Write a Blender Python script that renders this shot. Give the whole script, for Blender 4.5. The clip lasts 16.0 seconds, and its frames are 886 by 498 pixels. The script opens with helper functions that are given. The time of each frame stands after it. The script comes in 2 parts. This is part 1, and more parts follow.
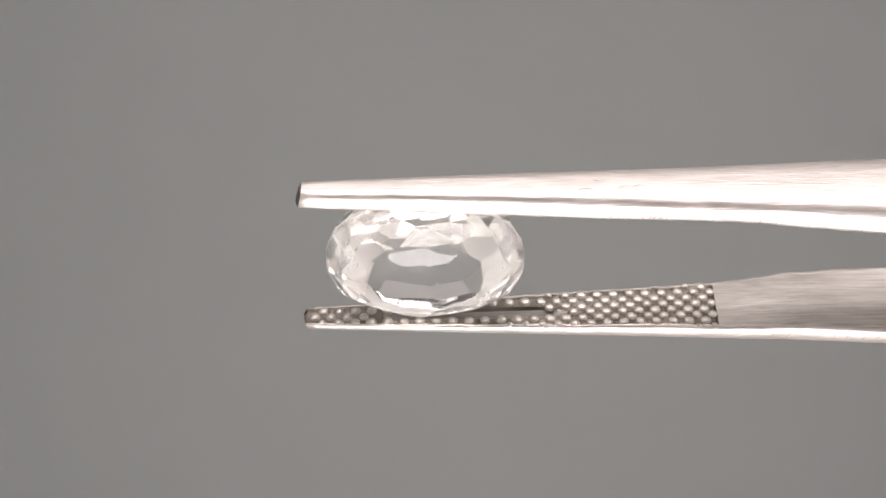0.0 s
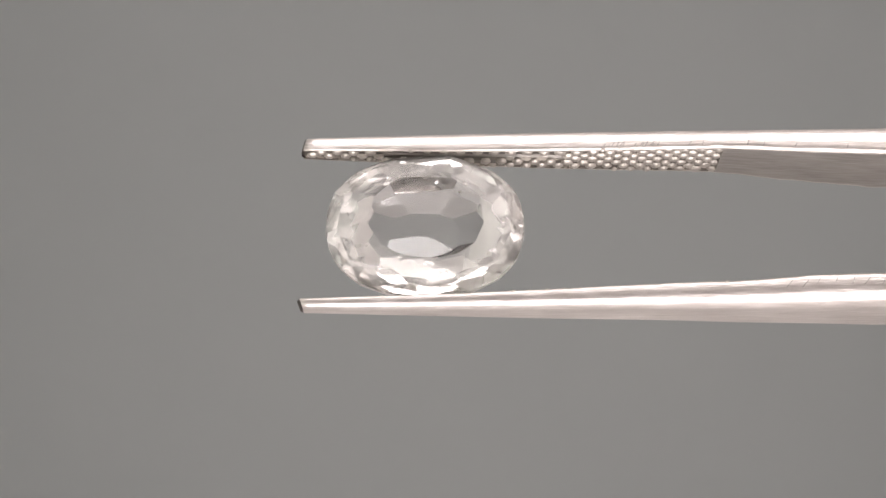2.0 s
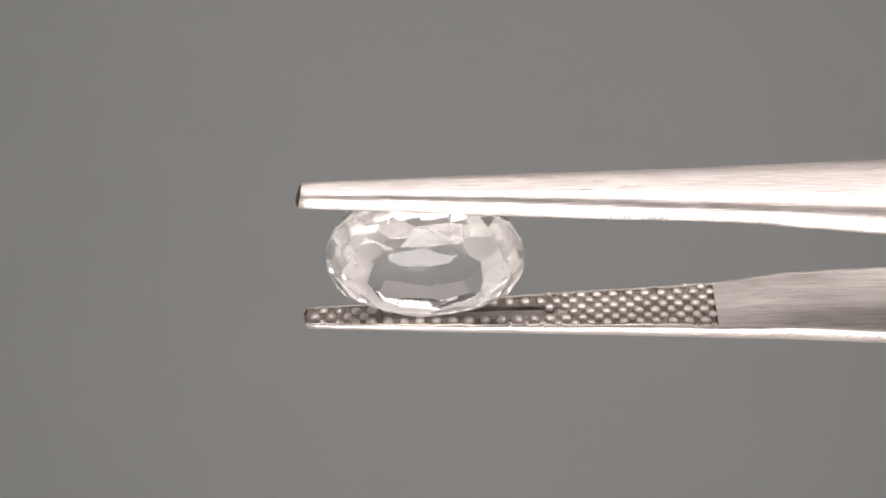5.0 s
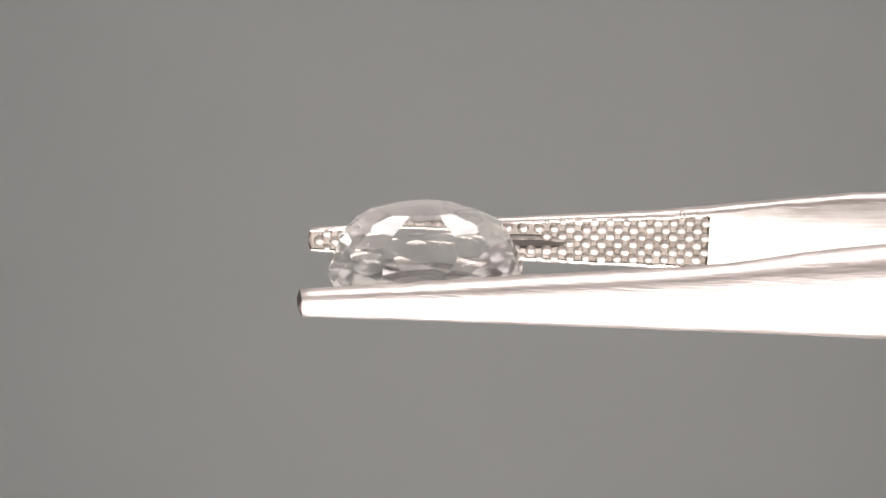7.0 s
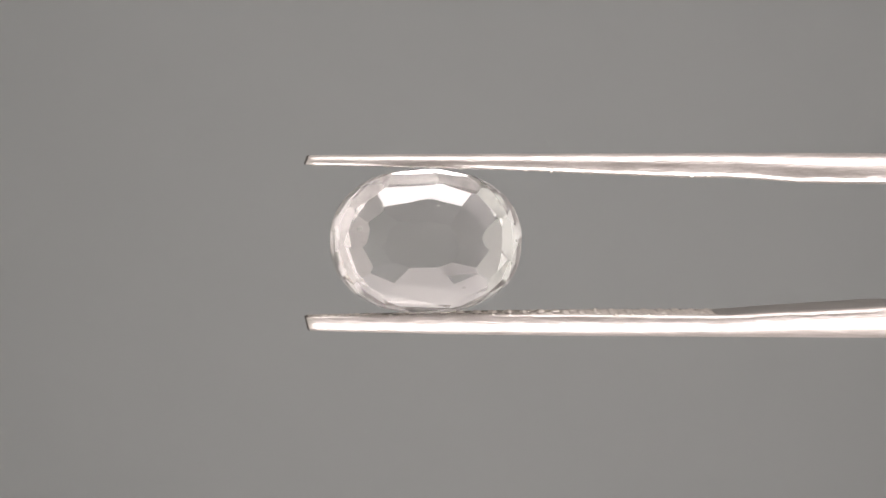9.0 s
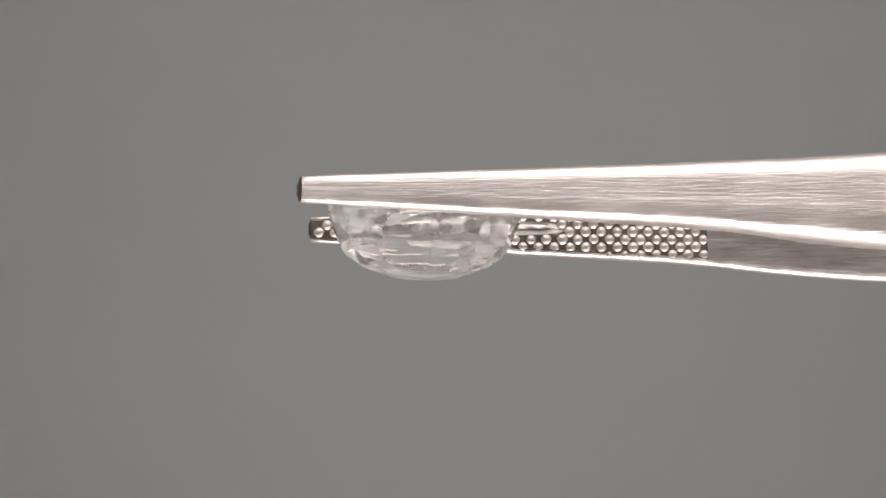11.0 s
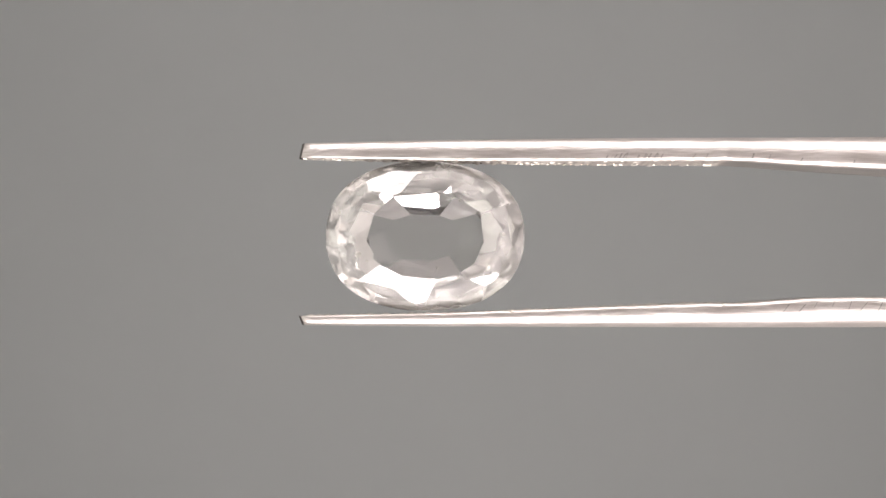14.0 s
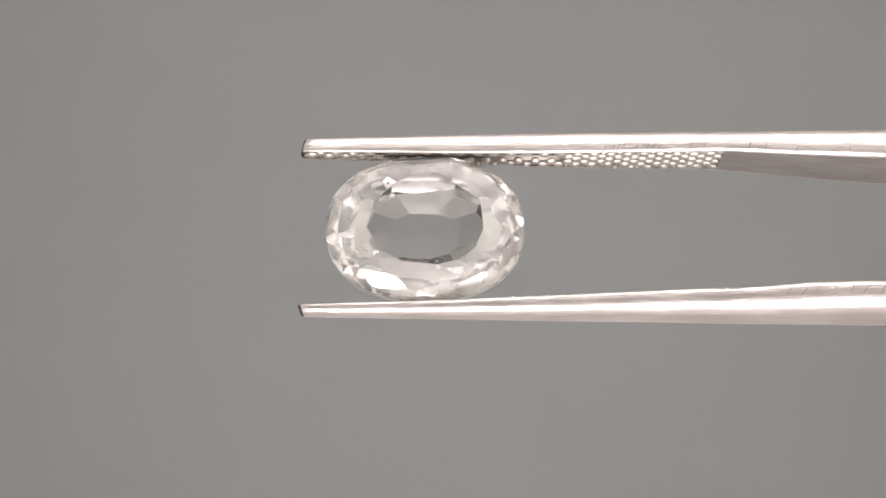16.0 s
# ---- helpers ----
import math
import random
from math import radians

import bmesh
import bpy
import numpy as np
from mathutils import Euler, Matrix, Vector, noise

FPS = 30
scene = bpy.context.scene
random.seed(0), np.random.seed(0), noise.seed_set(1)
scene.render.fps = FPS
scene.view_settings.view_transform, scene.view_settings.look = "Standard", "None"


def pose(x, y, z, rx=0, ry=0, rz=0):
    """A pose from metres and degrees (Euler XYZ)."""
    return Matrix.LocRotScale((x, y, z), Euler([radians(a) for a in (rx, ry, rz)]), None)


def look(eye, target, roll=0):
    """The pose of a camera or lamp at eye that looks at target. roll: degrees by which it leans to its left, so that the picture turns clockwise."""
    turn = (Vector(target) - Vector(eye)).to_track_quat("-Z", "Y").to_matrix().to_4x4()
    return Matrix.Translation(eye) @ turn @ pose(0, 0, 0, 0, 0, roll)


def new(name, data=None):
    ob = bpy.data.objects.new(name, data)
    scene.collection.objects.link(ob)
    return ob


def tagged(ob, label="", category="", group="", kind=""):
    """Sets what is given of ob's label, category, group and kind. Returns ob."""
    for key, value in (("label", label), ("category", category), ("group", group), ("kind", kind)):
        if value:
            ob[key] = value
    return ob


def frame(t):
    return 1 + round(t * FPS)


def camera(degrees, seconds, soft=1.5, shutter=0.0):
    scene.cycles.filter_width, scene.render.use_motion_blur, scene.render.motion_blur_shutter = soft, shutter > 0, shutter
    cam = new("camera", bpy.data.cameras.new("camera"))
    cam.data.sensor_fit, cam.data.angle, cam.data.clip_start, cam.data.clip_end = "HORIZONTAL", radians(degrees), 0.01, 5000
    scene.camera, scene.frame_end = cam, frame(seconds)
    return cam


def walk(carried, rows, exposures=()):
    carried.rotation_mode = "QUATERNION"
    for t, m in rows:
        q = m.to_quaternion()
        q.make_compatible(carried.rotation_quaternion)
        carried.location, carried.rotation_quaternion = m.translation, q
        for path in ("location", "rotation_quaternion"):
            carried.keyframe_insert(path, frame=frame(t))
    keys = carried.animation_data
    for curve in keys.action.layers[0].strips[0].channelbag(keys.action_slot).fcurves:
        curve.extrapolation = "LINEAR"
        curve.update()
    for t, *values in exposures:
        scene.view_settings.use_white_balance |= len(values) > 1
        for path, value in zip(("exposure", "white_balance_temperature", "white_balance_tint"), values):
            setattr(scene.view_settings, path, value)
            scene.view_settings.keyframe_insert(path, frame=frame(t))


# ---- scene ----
# One unit of the plan is U metres; the oval stone is about 9 mm long.
U = 2.6e-5
AXIS_Z = 15.7 * U          # height of the turning axis over the lens
DIST = 3150 * U            # lens to turning axis
cam = camera(27.94, 16.0, soft=1.6)
EXPOSURE = [(0.0, -0.83), (3.0, -0.84), (5.3, -1.03), (5.8, -1.03), (6.0, -0.98), (6.3, -0.79), (6.6, -0.69), (7.0, -0.78), (7.5, -1.07), (8.0, -1.05),
            (8.5, -0.78), (9.6, -0.79), (10.7, -1.03), (11.0, -1.03), (11.5, -0.75), (12.0, -0.70), (12.5, -1.03), (13.0, -1.06), (13.5, -0.81), (14.0, -0.69), (16.0, -0.69)]
walk(cam, [(0.0, look((0, -DIST, 0), (0, 0, 0))), (16.0, look((0, -DIST, 0), (0, 0, 0)))],
     exposures=EXPOSURE)

# ---- light: a small light box with a lit ceiling, white floor and a grey card for its dim open front ----
world = bpy.data.worlds.new("world")
world.use_nodes = True
world.node_tree.nodes["Background"].inputs[0].default_value = (0.5, 0.5, 0.5, 1)
world.node_tree.nodes["Background"].inputs[1].default_value = 0.2
scene.world = world


def area_lamp(name, m, sx, sy, watts, colour):
    data = bpy.data.lights.new(name, "AREA")
    data.shape, data.size, data.size_y, data.energy, data.color = "RECTANGLE", sx, sy, watts, colour
    ob = new(name, data)
    ob.matrix_world = m
    return ob


LED = (1.0, 0.932, 0.943)
area_lamp("upper_panel_light", look((0.026, -0.057, 0.163), (0.026, -0.002, 0)), 0.20, 0.074, 0.68, LED)
area_lamp("lower_panel_light", look((0.02, -0.086, -0.132), (0.02, -0.002, 0)), 0.21, 0.07, 1.24, LED)


# ---- materials ----
def material(name):
    m = bpy.data.materials.new(name)
    m.use_nodes = True
    nodes, links = m.node_tree.nodes, m.node_tree.links
    return m, nodes, links, nodes["Principled BSDF"]


def noise_tex(nodes, links, scale, detail=4.0, rough=0.55, stretch=(1, 1, 1)):
    co = nodes.new("ShaderNodeTexCoord")
    mp = nodes.new("ShaderNodeMapping")
    mp.inputs["Scale"].default_value = stretch
    tx = nodes.new("ShaderNodeTexNoise")
    tx.inputs["Scale"].default_value = scale
    tx.inputs["Detail"].default_value = detail
    tx.inputs["Roughness"].default_value = rough
    links.new(co.outputs["Object"], mp.inputs["Vector"])
    links.new(mp.outputs["Vector"], tx.inputs["Vector"])
    return tx.outputs["Fac"]


def ramp(nodes, links, fac, lo, hi, c0, c1):
    r = nodes.new("ShaderNodeValToRGB")
    r.color_ramp.elements[0].position, r.color_ramp.elements[1].position = lo, hi
    r.color_ramp.elements[0].color, r.color_ramp.elements[1].color = (*c0, 1), (*c1, 1)
    links.new(fac, r.inputs["Fac"])
    return r.outputs["Color"]


def span(nodes, links, fac, lo, hi, a, b):
    r = nodes.new("ShaderNodeMapRange")
    for key, v in zip(("From Min", "From Max", "To Min", "To Max"), (lo, hi, a, b)):
        r.inputs[key].default_value = v
    links.new(fac, r.inputs["Value"])
    return r.outputs["Result"]


def bump(nodes, links, bsdf, fac, distance, strength=1.0, below=None):
    b = nodes.new("ShaderNodeBump")
    b.inputs["Strength"].default_value = strength
    b.inputs["Distance"].default_value = distance
    links.new(fac, b.inputs["Height"])
    if below is not None:
        links.new(below, b.inputs["Normal"])
    links.new(b.outputs["Normal"], bsdf.inputs["Normal"])
    return b.outputs["Normal"]


def steel(name, c0, c1, r0, r1, grain, depth, stretch, streak=0.0, blotch=900):
    m, n, l, b = material(name)
    b.inputs["Metallic"].default_value = 1.0
    wear = noise_tex(n, l, blotch, 5.0, 0.6, (0.35, 1, 1))
    lines = noise_tex(n, l, grain, 3.0, 0.6, stretch)
    mix = n.new("ShaderNodeMix")
    mix.inputs["Factor"].default_value = streak
    l.new(wear, mix.inputs["A"])
    l.new(lines, mix.inputs["B"])
    l.new(ramp(n, l, mix.outputs["Result"], 0.36, 0.64, c0, c1), b.inputs["Base Color"])
    l.new(span(n, l, wear, 0.3, 0.7, r0, r1), b.inputs["Roughness"])
    bump(n, l, b, lines, depth)
    return m


def paper(name, c0, c1, scale=60):
    m, n, l, b = material(name)
    b.inputs["Roughness"].default_value = 0.9
    l.new(ramp(n, l, noise_tex(n, l, scale), 0.3, 0.7, c0, c1), b.inputs["Base Color"])
    bump(n, l, b, noise_tex(n, l, 2500, 2.0), 4e-5, 0.4)
    return m


STEEL = steel("satin_steel", (0.46, 0.425, 0.39), (0.63, 0.59, 0.563), 0.34, 0.47, 15000, 2.2e-5, (0.045, 1, 1), 0.75)
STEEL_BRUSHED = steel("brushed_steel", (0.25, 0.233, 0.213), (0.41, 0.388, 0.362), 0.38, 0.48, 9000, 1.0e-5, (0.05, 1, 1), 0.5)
STEEL_JAW = steel("knurled_steel", (0.27, 0.245, 0.21), (0.50, 0.465, 0.42), 0.2, 0.32, 8000, 1.5e-6, (1, 1, 1))
STEEL_STUD = steel("worn_knurl_steel", (0.36, 0.332, 0.298), (0.56, 0.525, 0.482), 0.42, 0.54, 6000, 1.5e-6, (1, 1, 1), 0.0, 2500)
# Dark steel for the end faces of both arms.
STEEL_END = steel("dark_end_steel", (0.05, 0.04, 0.035), (0.10, 0.085, 0.075), 0.4, 0.55, 12000, 3e-6, (1, 1, 1))
# Darker, rougher steel for the jaw floor between the studs.
STEEL_RECESS = steel("dark_recess_steel", (0.085, 0.074, 0.062), (0.19, 0.174, 0.152), 0.38, 0.5, 9000, 6e-6, (1, 1, 1))
BACKDROP = paper("grey_paper", (0.338, 0.355, 0.345), (0.354, 0.371, 0.361), 6)
WHITE = paper("white_card", (0.78, 0.765, 0.76), (0.82, 0.805, 0.80))
# Green and rose side walls are unseen, added to tint the backdrop by bounce.
SIDE = paper("green_bounce_card", (0.54, 0.57, 0.53), (0.58, 0.61, 0.57))
ROSE = paper("warm_white_card", (0.80, 0.755, 0.745), (0.83, 0.785, 0.775))
DARK = paper("front_card", (0.38, 0.37, 0.365), (0.42, 0.41, 0.405))
GREY = paper("pale_floor_paper", (0.84, 0.825, 0.815), (0.88, 0.865, 0.855), 8)


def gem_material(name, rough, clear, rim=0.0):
    """Colourless crystal; clear: how much of the light goes through, the rest scatters in fine feathers and pale haze,
    thicker by rim towards the stone's rim; the haze also paints in brightness of inner reflections.
    """
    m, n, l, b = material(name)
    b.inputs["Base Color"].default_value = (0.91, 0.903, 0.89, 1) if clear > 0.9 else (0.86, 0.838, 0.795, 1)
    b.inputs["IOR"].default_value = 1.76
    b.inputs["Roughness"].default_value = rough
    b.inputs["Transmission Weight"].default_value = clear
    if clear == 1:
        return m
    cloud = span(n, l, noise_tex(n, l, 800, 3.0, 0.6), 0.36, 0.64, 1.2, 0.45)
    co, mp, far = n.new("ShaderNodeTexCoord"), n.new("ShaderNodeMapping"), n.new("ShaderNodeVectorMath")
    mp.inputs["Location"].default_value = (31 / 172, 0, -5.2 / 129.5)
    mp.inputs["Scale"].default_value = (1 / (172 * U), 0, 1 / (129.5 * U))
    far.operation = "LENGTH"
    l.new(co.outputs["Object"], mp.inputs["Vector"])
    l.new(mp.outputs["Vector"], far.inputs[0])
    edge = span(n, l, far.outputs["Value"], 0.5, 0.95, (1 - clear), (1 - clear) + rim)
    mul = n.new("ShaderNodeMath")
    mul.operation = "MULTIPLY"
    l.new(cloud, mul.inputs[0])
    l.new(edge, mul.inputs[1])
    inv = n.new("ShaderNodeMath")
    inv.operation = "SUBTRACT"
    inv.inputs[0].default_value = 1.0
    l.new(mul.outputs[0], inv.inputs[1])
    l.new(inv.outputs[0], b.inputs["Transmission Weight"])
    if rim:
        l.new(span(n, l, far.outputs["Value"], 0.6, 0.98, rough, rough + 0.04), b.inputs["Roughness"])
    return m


GEM = gem_material("colourless_crystal", 0.0, 1.0)
# Haze is partly feathers, partly inner reflections put into the colour.
FEATHERED_LIT = gem_material("feathered_lit_crystal", 0.0, 0.985, 0.07)
VEILED_LIT = gem_material("veiled_lit_crystal", 0.0, 0.87, 0.2)
HAZY = gem_material("hazy_crystal", 0.08, 0.72)
SOFT = gem_material("soft_crystal", 0.03, 0.95)
GIRDLE = gem_material("ground_crystal", 0.3, 0.66)


# ---- mesh helpers ----
def mesh_of(name, bm, *mats):
    me = bpy.data.meshes.new(name)
    bm.normal_update()
    bm.to_mesh(me)
    bm.free()
    for m in mats:
        me.materials.append(m)
    return me


def part(name, bm, mats, parent, label=""):
    ob = new(name, mesh_of(name, bm, *(mats if isinstance(mats, tuple) else (mats,))))
    ob.parent = parent
    return tagged(ob, label)


def slab(name, lo, hi, mat, label):
    bm = bmesh.new()
    bmesh.ops.create_cube(bm, size=1.0, matrix=Matrix.Translation((Vector(lo) + Vector(hi)) / 2)
                          @ Matrix.Diagonal((*(Vector(hi) - Vector(lo)), 1)))
    return tagged(new(name, mesh_of(name, bm, mat)), label, kind="structure")


# ---- the photo box ----
BOX = 0.125, 0.35, 0.25, -0.142, 0.17     # half width, back, front, floor, ceiling
bw, bb, bd, bf, bc = BOX
slab("backdrop", (-bw, bb, bf), (bw, bb + 0.01, bc), BACKDROP, "plain mid-grey paper backdrop")
slab("floor", (-bw - 0.01, -bd - 0.01, bf - 0.01), (bw + 0.01, bb + 0.01, bf), GREY, "off-white paper floor of a photo box")
slab("ceiling", (-bw - 0.01, -bd - 0.01, bc), (bw + 0.01, bb + 0.01, bc + 0.01), WHITE, "white card ceiling of a photo box")
# Unseen side walls, there for the coloured bounce they give.
slab("wall_left", (-bw - 0.01, -bd - 0.01, bf), (-bw, bb + 0.01, bc), SIDE, "unseen grey-green side wall that tints and dims the left")
slab("wall_right", (bw, -bd - 0.01, bf), (bw + 0.01, bb + 0.01, bc), ROSE, "unseen warm white side wall that tints the right")
# Unseen card added across the opening; its grey sets what the steel mirrors.
slab("wall_front", (-bw, -bd - 0.01, bf), (bw, -bd, bc), DARK, "unseen grey card in place of the box's open front")


# ---- the tweezers ----
def along(x, table):
    return float(np.interp(x, [a for a, _ in table], [b for _, b in table]))


WIDTH = [(-250, 46), (15, 67), (205, 83), (396, 100), (586, 118), (746, 140), (1500, 230), (2500, 300), (3300, 290), (4100, 240)]
UPPER_IN = [(-250, 140), (-80, 136.5), (15, 134), (205, 132), (400, 132), (500, 132), (600, 125), (770, 115), (1800, 106), (3300, 50), (4100, 2)]
UPPER_OUT = [(-250, 166), (-180, 168), (15, 172), (205, 174), (400, 175), (770, 176), (1800, 170), (3300, 105), (4100, 60)]
LOWER_IN = [(-250, 133), (-80, 129.5), (15, 127), (205, 120), (400, 112), (500, 110.5), (600, 104), (640, 101), (770, 100), (1800, 95), (3300, 45), (4100, 2)]
LOWER_OUT = [(-250, 149), (-80, 151), (205, 152), (770, 152), (1800, 145), (3300, 95), (4100, 60)]
BACK = [(-250, 0), (-100, 3), (150, 9), (400, 12), (586, 19), (746, 23), (1500, 5), (2500, 0)]    # the arms reach farther to the back
JAW_END, GROOVE = 488, (-110, 226)
MID_Y = -55                # the arms' middle plane, in front of the axis


def groove_half(x):
    """Half the groove's width: parallel, running out to a round point at both ends."""
    u = min(1.0, max(0.0, (GROOVE[1] - x) / 75), max(0.0, (x - GROOVE[0]) / 60))
    return 2.5 + 10.5 * math.sqrt(1 - (1 - u) ** 2)


def arm_mesh(inner, outer, side):
    """One arm: a lofted section with rounded outer corners, bevelled inner corners and a lengthwise groove in its jaw."""
    xs = [-250, -245, -225, -200, -150, -113, -110, -107, -90]
    xs += list(range(-75, 150, 15)) + [150, 160, 170, 180, 190, 198, 206, 212, 217, 221, 225.5, 229] + list(range(245, 480, 15)) + [484, 488, 491] + list(range(510, 790, 20))
    xs += [850, 1000, 1200, 1500, 1900, 2400, 3000, 3300, 3700, 4090, 4100]
    bm = bmesh.new()
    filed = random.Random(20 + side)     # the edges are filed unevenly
    rings = []
    for x in xs:
        w, zi, zo = along(x, WIDTH) / 2, along(x, inner), along(x, outer)
        if x > 4050:
            w -= (x - 4050) * 0.5
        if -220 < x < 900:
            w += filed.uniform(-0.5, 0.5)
        t = zo - zi
        r = min(0.50 * t, 0.40 * w)
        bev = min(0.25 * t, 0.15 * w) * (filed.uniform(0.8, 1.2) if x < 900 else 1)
        dip = 3.2 if x < JAW_END else 0.0
        hole = 3.2 + 8.5 * min(1.0, (GROOVE[1] - x) / 40, (x - GROOVE[0]) / 30) if GROOVE[0] < x < GROOVE[1] else dip
        gw = groove_half(x) if GROOVE[0] < x < GROOVE[1] else 6.0
        lip = w - bev - 1.2
        half = [(0.0, zi + (1.25 * hole if hole > dip else dip)), (0.7 * gw, zi + (0.7 * hole if hole > dip else dip)), (gw, zi + dip), (lip - 2.0, zi + dip), (lip - 0.6, zi), (lip, zi), (w - bev, zi)]
        half += [(w - bev + bev * math.sin(a), zi + bev - bev * math.cos(a)) for a in np.linspace(0.35, math.pi / 2, 5)]
        sag = 0.075 * w                    # the outer face is slightly crowned
        rz = 0.66 * (t - sag)
        half += [(w, zo - sag - rz - 0.3)]
        half += [(w - r + r * math.cos(a), zo - sag - rz + rz * math.sin(a)) for a in np.linspace(0, math.pi / 2 - 0.22, 9)]
        half += [(w * u, zo - sag * u * u) for u in (0.5, 0.35, 0.2, 0.0)]
        ring = half + [(-y, z) for y, z in half[-2:0:-1]]
        back = along(x, BACK)
        flare = float(np.interp(x, (480, 640, 1500, 2500), (0, 8, 8, 0)))     # the inner face is a little wider
        ring = [(y + (back + flare * (1 - (z - zi) / t)) * max(0.0, y) / w, z) for y, z in ring]
        if side < 0:                          # the lower arm is fuller at its back outer corner
            full = float(np.interp(x, (-150, 500, 1500, 2500), (0, 7, 7, 0)))
            ring = [(y, z + full * max(0.0, y / w) ** 2 * (z - zi) / t) for y, z in ring]
        nose, lean = (0.25 if x == -250 else 1.0), (6 if x < -230 else 0)
        rings.append([bm.verts.new(((x + lean * (z - zi) / t) * U, (MID_Y + nose * y) * U, side * z * U)) for y, z in ring])
    n = len(rings[0])
    for k, (a, b) in enumerate(zip(rings, rings[1:])):
        for i in range(n):
            f = bm.faces.new((a[i], a[(i + 1) % n], b[(i + 1) % n], b[i]))
            f.smooth = True
            f.material_index = 3 if k == 0 else 0
            if k == 0:
                f.smooth = False
                continue
            low = min(i, n - 1 - i)
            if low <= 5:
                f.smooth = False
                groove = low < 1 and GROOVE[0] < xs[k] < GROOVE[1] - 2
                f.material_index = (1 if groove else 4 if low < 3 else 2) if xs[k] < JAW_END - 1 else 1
    for ring in (rings[0], rings[-1]):
        f = bm.faces.new(ring)
        f.material_index = 3
    bmesh.ops.recalc_face_normals(bm, faces=bm.faces)
    return bm


def stud_mesh():
    """A worn knurl point: a low round dome."""
    bm = bmesh.new()
    rows = [(11.0, -1.5), (9.8, 2.3), (6.5, 4.6)]
    loops = [[bm.verts.new((r * math.cos(k * math.pi / 4) * U, r * math.sin(k * math.pi / 4) * U, z * U)) for k in range(8)] for r, z in rows]
    for a, b in zip(loops, loops[1:]):
        for k in range(8):
            bm.faces.new((a[k], a[(k + 1) % 8], b[(k + 1) % 8], b[k])).smooth = True
    crown = bm.verts.new((0, 0, 5.7 * U))
    for k in range(8):
        bm.faces.new((loops[-1][k], loops[-1][(k + 1) % 8], crown)).smooth = True
    return mesh_of("stud", bm, STEEL_STUD)


tweezers = tagged(new("tweezers"), "satin stainless steel gem tweezers with knurled jaws, gripping an oval stone", "tweezers")
STUD = stud_mesh()
arms = []
rng = random.Random(7)
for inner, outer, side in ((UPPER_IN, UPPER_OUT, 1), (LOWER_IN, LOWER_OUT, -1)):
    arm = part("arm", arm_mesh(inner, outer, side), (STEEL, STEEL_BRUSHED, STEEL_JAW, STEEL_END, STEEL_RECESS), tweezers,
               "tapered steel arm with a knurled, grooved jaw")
    arms.append(arm)
    phase = 6.0 if side > 0 else -1.2
    col = 1
    x = JAW_END - 7.0
    while x > -240:
        half, shift = along(x, WIDTH) / 2, along(x, BACK)
        for k in range(-4, 5):
            y = phase + 29.2 * k + (14.6 if col % 2 else 0.0)
            room = min(half + shift - y, half + y)          # to the nearer edge; the marginal studs are small
            if room < 6.5 or (GROOVE[0] - 4 < x < GROOVE[1] + 4 and abs(y) < groove_half(x) + 1.0):
                continue
            ob = new("stud", STUD)
            ob.parent = arm
            z = along(x, inner) + 3.8
            s = rng.uniform(0.92, 1.06) * min(1.0, (room - 1.0) / 10.0)
            flip = Euler((math.pi if side > 0 else 0.0, 0, rng.uniform(0, 0.7))).to_matrix().to_4x4()
            ob.matrix_basis = Matrix.Translation(((x + rng.uniform(-0.6, 0.6)) * U, (MID_Y + y + rng.uniform(-0.6, 0.6)) * U, side * z * U)) @ flip @ Matrix.Diagonal((s, s, rng.uniform(0.85, 1.1), 1))
        x -= 14.5
        col += 1

# short file marks across the front sides of both arms
files = random.Random(3)
for arm, inner, outer, side, places, tall in ((arms[0], UPPER_IN, UPPER_OUT, 1, [283 + 7 * k + files.uniform(-3, 3) for k in range(6)] + [338 + 6 * k + files.uniform(-3, 3) for k in range(7)] + [430, 452, 530, 558, 612, 700], 10),
                                              (arms[1], LOWER_IN, LOWER_OUT, -1, [585 + 26 * k + files.uniform(-4, 4) for k in range(8)], 17)):
    for x in places:
        long = tall * files.uniform(0.6, 1.15)
        y = MID_Y - along(x, WIDTH) / 2
        z = side * (along(x, inner) + 0.16 * (along(x, outer) - along(x, inner)) + long / 2 - 2)
        bm = bmesh.new()
        bmesh.ops.create_cube(bm, size=1.0, matrix=Matrix.Diagonal((files.uniform(1.0, 2.6) * U, 0.9 * U, long * U, 1)))
        bmesh.ops.bevel(bm, geom=bm.edges[:], offset=0.3 * U, segments=1, affect="EDGES")
        mark = part("file_mark", bm, STEEL_BRUSHED, arm)
        mark.matrix_basis = Matrix.Translation((x * U, y * U, z * U)) @ pose(0, 0, 0, 0, 30 + files.uniform(-12, 12), 0)

# a few worn scratches on the upper arm's outer face
for x, y, long, turn in ((302, -7, 17, 14), (328, -5, 24, 7), (262, 9, 20, -5), (240, -13, 26, 2)):
    bm = bmesh.new()
    bmesh.ops.create_cube(bm, size=1.0, matrix=Matrix.Diagonal((long * U, 1.5 * U, 0.7 * U, 1)))
    bmesh.ops.subdivide_edges(bm, edges=[e for e in bm.edges if abs((e.verts[0].co - e.verts[1].co).x) > U], cuts=6)
    for v in bm.verts:
        v.co.y = v.co.y * max(0.2, 1 - (2 * v.co.x / (long * U)) ** 2) + 1.3 * U * math.sin(v.co.x / (4 * U) + x)
    scratch = part("scratch", bm, STEEL_BRUSHED, arms[0])
    scratch.matrix_basis = Matrix.Translation((x * U, (MID_Y + y) * U, along(x, UPPER_OUT) * U)) @ pose(0, 0, 0, 0, 0, turn)

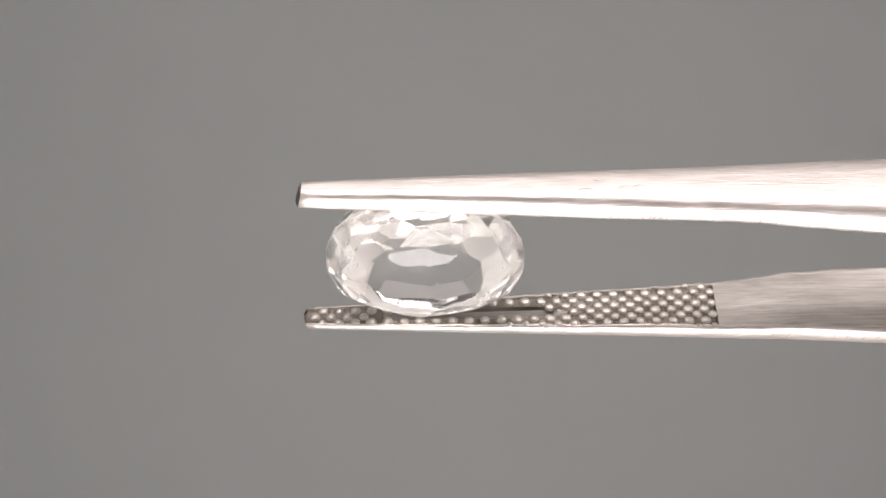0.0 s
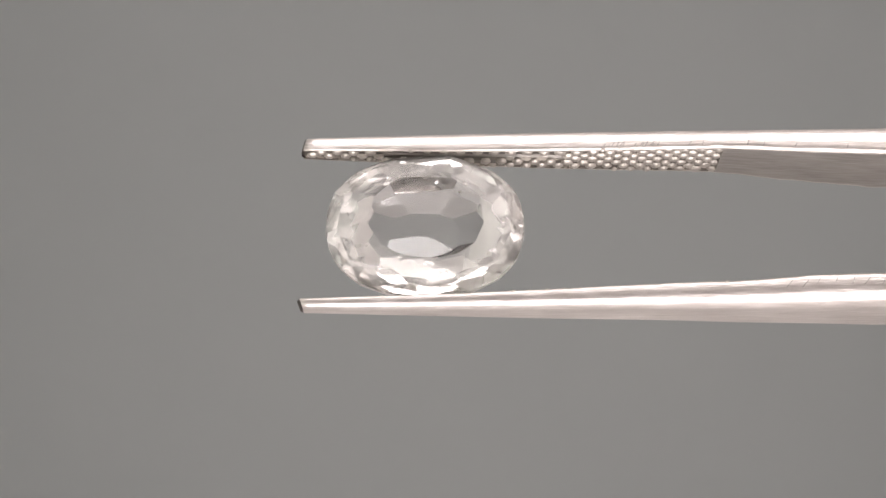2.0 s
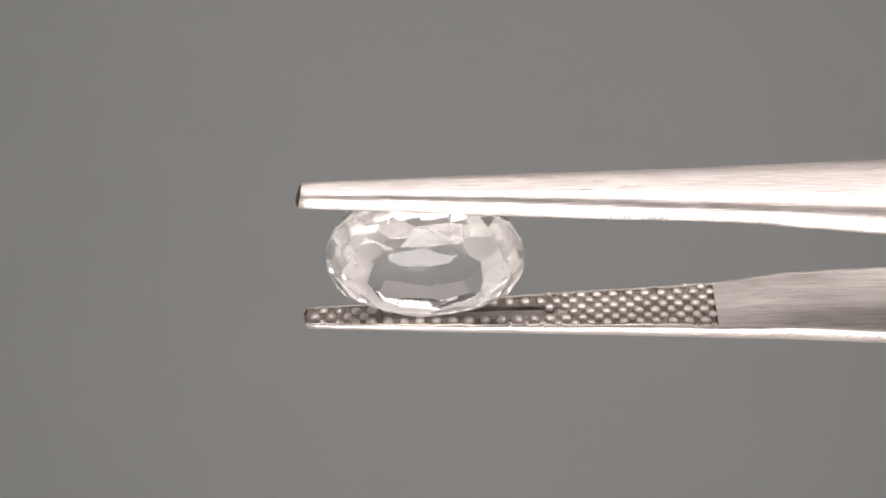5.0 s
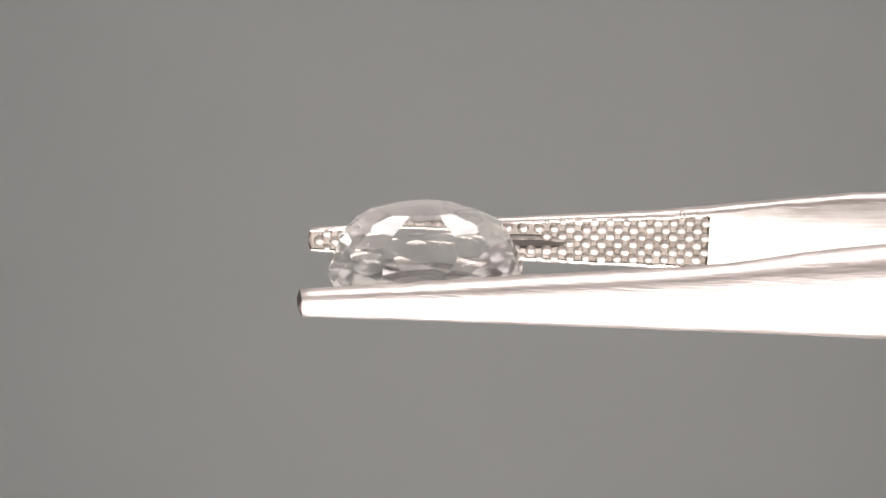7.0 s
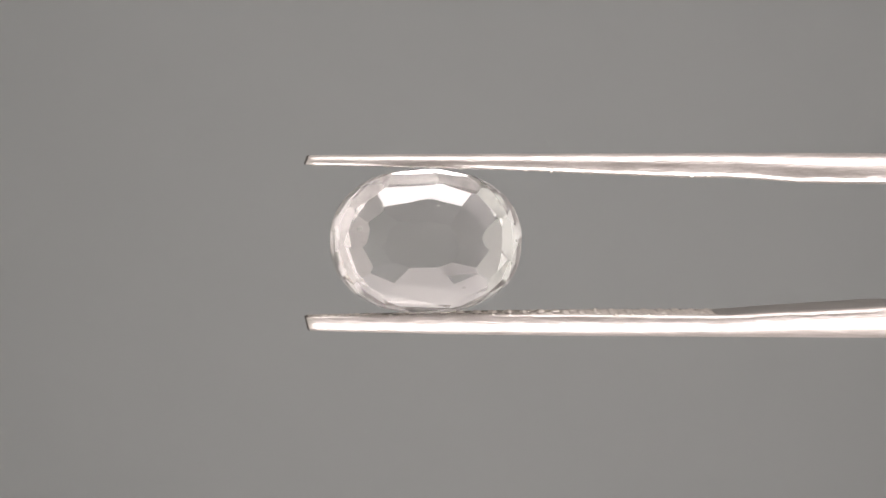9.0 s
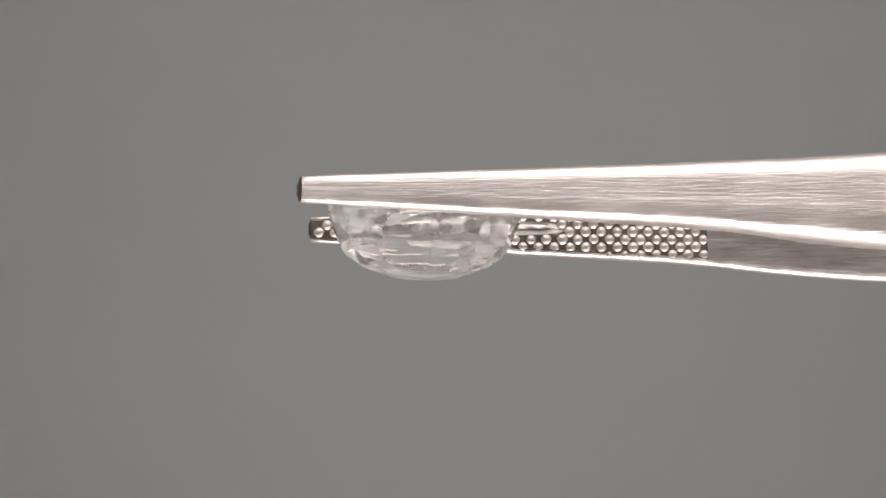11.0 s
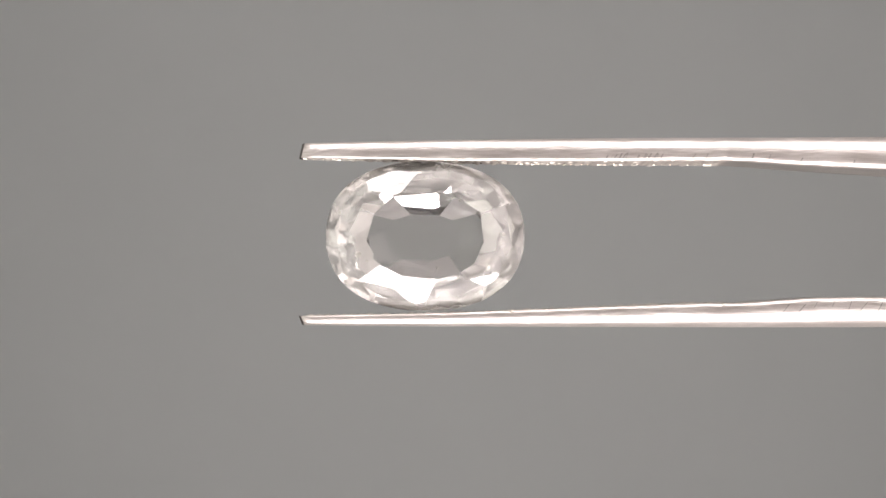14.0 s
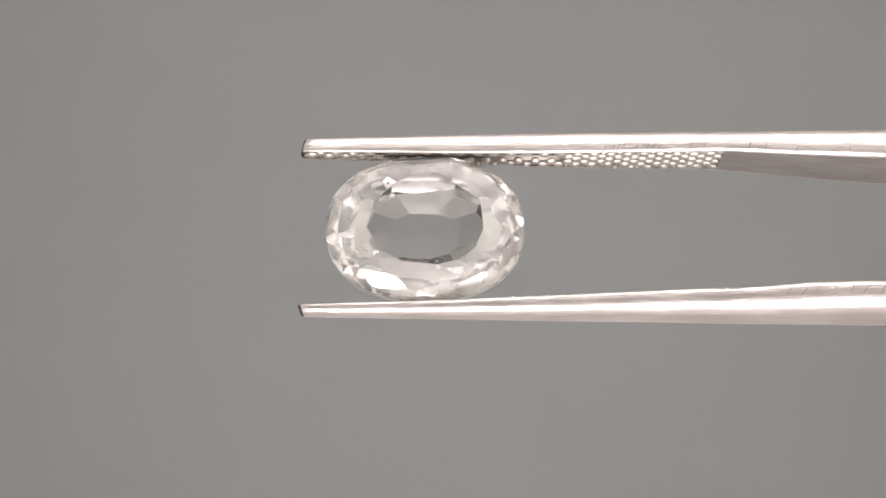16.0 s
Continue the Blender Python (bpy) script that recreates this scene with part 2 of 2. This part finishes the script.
# welded root where the two arms meet, beyond the view
bm = bmesh.new()
bmesh.ops.create_cube(bm, size=1.0, matrix=Matrix.Translation((3970 * U, MID_Y * U, 0)) @ Matrix.Diagonal((240 * U, 200 * U, 16 * U, 1)))
bmesh.ops.bevel(bm, geom=bm.edges[:], offset=4 * U, segments=2, affect="EDGES")
part("root_weld", bm, STEEL, tweezers)


# ---- the stone ----
def cut(bm, point, normal):
    """Grinds one flat facet: takes away all that lies beyond the plane."""
    got = bmesh.ops.bisect_plane(bm, geom=bm.verts[:] + bm.edges[:] + bm.faces[:], dist=1e-6,
                                 plane_co=point, plane_no=normal, clear_outer=True)
    rim = [e for e in got["geom_cut"] if isinstance(e, bmesh.types.BMEdge)]
    if len(rim) > 2:
        bmesh.ops.edgeloop_fill(bm, edges=rim)


def stone_mesh():
    """An oval mixed cut: low crown with table, thin girdle and a deep stepped pavilion, ground as a round one and then stretched."""
    cutter = random.Random(11)
    bm = bmesh.new()
    bmesh.ops.create_cube(bm, size=2.6)

    def facet(phi, r, h, slope, jit=1.0):
        phi = radians(phi + cutter.uniform(-2.5, 2.5) * jit)
        slope = radians(slope + cutter.uniform(-1.2, 1.2) * jit)
        d = Vector((math.cos(phi), math.sin(phi), 0))
        full = (abs(d.x) ** 1.8 + abs(d.y) ** 1.8) ** (1 / 1.8)      # a slightly squared oval
        cut(bm, d * r * full + Vector((0, 0, h)), d * math.sin(slope) + Vector((0, 0, math.cos(slope))))

    for k in range(40):                                  # girdle
        facet(k * 9, 1.0, 0, 90, 0.0)
    cut(bm, Vector((0, 0, 0.338)), Vector((0.012, 0.0, 1.0)))    # table, a little off square
    for phi, slope, r in ((4, 26, 0.56), (48, 27, 0.56), (88, 21.5, 0.56), (116, 33, 0.60), (140, 25, 0.56), (168, 26, 0.56), (204, 25, 0.56),
                          (238, 25, 0.56), (265, 25.5, 0.56), (289, 31, 0.575), (314, 25.5, 0.57), (342, 25, 0.56)):
        facet(phi, r, 0.338, slope, 0.3)              # broad, uneven crown mains
    for phi, slope in ((244, 38), (294, 40), (142, 41)):    # break facets between the mains and the rim
        facet(phi, 0.80, 0.212, slope, 0.3)
    for k in range(13):                                  # steep upper girdle facets
        facet(k * 360 / 13 + 8, 1.0, 0.02, 50, 2.0)
    # pavilion: steep rim tiers, a tier of broad facets, a ring of small ones and an almost flat keel
    for k in range(18):
        facet(k * 20 + 4, 0.972, -0.12, 180 - 73.5, 0.8)
    for phi, inner, outer in ((28, 25, 42), (61, 32, 42), (91, 36.5, 44), (120, 31, 42), (157, 24, 41), (190, 18, 40), (224, 21, 36),
                              (257, 26, 34), (289, 25, 33.5), (319, 27, 35), (352, 18, 41)):
        keel = 0.30 + 0.06 * abs(math.cos(radians(phi)))         # the keel is longer than wide
        h0 = -0.82 + 0.105 * keel
        h1 = h0 + (0.58 - keel) * math.tan(radians(inner))
        h2 = h1 + 0.21 * math.tan(radians(outer))
        rim = max(outer + 7, math.degrees(math.atan2(-0.22 - h2, 0.15)))
        facet(phi, keel, h0, 180 - inner, 0.3)
        facet(phi, 0.58, h1, 180 - outer, 0.3)
        facet(phi + 4, 0.79, h2, 180 - rim, 1.0)
    for phi in (40, 100, 165, 220, 285, 345):
        facet(phi, 0.0, -0.82, 180 - 6, 1.5)
    for v in bm.verts:
        v.co = (v.co.x * 172 * U, v.co.y * 129.5 * U, v.co.z * 150 * U)
    bmesh.ops.recalc_face_normals(bm, faces=bm.faces)
    for f in bm.faces:
        up = f.normal.z
        steep = math.hypot(f.normal.x * 1.1, f.normal.y)
        f.material_index = 0 if up > 0.985 else (1 if steep < 0.7 else 4) if up > 0.1 else 2 if up > -0.05 else 5 if steep > 0.9 else 3
    # crown towards the lens, long axis along the tweezers
    bmesh.ops.transform(bm, matrix=pose(-31 * U, MID_Y * U, 5.2 * U, 90, 0, 0), verts=bm.verts[:])
    return bm


gemstone = tagged(new("gemstone"), "colourless faceted oval gemstone gripped on edge between steel tweezer jaws", "gemstone")
for k, (name, mat, label) in enumerate((("table", GEM, "flat polished table facet"), ("crown", VEILED_LIT, "low crown of broad uneven facets"),
                                        ("girdle", GIRDLE, "thin frosted girdle"), ("pavilion", FEATHERED_LIT, "deep bowl of stepped facets"),
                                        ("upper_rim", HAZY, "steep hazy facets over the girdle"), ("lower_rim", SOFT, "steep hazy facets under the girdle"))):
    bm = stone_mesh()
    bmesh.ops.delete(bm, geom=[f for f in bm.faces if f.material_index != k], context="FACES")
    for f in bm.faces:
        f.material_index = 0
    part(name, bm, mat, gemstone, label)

specks = random.Random(5)
for cx, cy, cz, size in ((-103, -50, -22, 5.5), (-128, -22, 38, 4.5), (132, 18, 2, 4), (-95, 8, -40, 3), (60, -30, 62, 3.5), (105, 10, -52, 3), (-60, 20, 70, 2.5), (20, -50, -55, 2.5)):
    bm = bmesh.new()
    bmesh.ops.create_icosphere(bm, subdivisions=1, radius=size * U)
    for v in bm.verts:
        v.co *= specks.uniform(0.6, 1.3)
        v.co.y *= 0.5
    bmesh.ops.translate(bm, vec=((-31 + cx) * U, (MID_Y - cy) * U, (5 + cz) * U), verts=bm.verts[:])
    part("inclusion", bm, GIRDLE, gemstone, "tiny pale inclusion inside the stone")

# ---- what turns: the tweezers and the stone in them go round one level axis together ----
TURN = [(0.0, 41.6), (0.2, 46.5), (0.5, 36.8), (0.7, 29.2), (1.0, 19.6), (1.2, 11.9), (1.5, 0.8), (1.7, -8.0), (2.0, -19.5),
        (2.3, -30.4), (2.5, -36.5), (2.7, -39.5), (3.0, -31.5), (3.2, -25.2), (4.2, 12.0), (5.3, 52.6), (5.5, 59.3), (5.8, 69.5),
        (6.0, 76.8), (6.2, 83.6), (6.5, 94.4), (6.7, 101.6), (7.0, 112.4), (7.3, 123.2), (7.5, 130.1), (8.0, 148.3), (8.2, 156.5),
        (8.5, 166.8), (8.7, 173.2), (9.75, 211.5), (10.8, 249.6), (11.0, 256.6), (11.3, 267.0), (11.5, 274.4), (11.7, 282.0),
        (12.0, 292.6), (12.2, 299.4), (12.5, 310.4), (13.0, 328.0), (13.5, 346.6), (13.9, 359.0), (14.0, 358.6), (14.2, 351.5),
        (14.5, 341.8), (14.9, 326.5), (15.1, 320.5), (15.3, 320.6), (15.5, 326.8), (16.0, 345.6)]


def motions():
    rows = [(t, pose(0, 0, AXIS_Z, a, 0, 0)) for t, a in TURN]
    walk(tweezers, rows)
    walk(gemstone, rows)


motions()
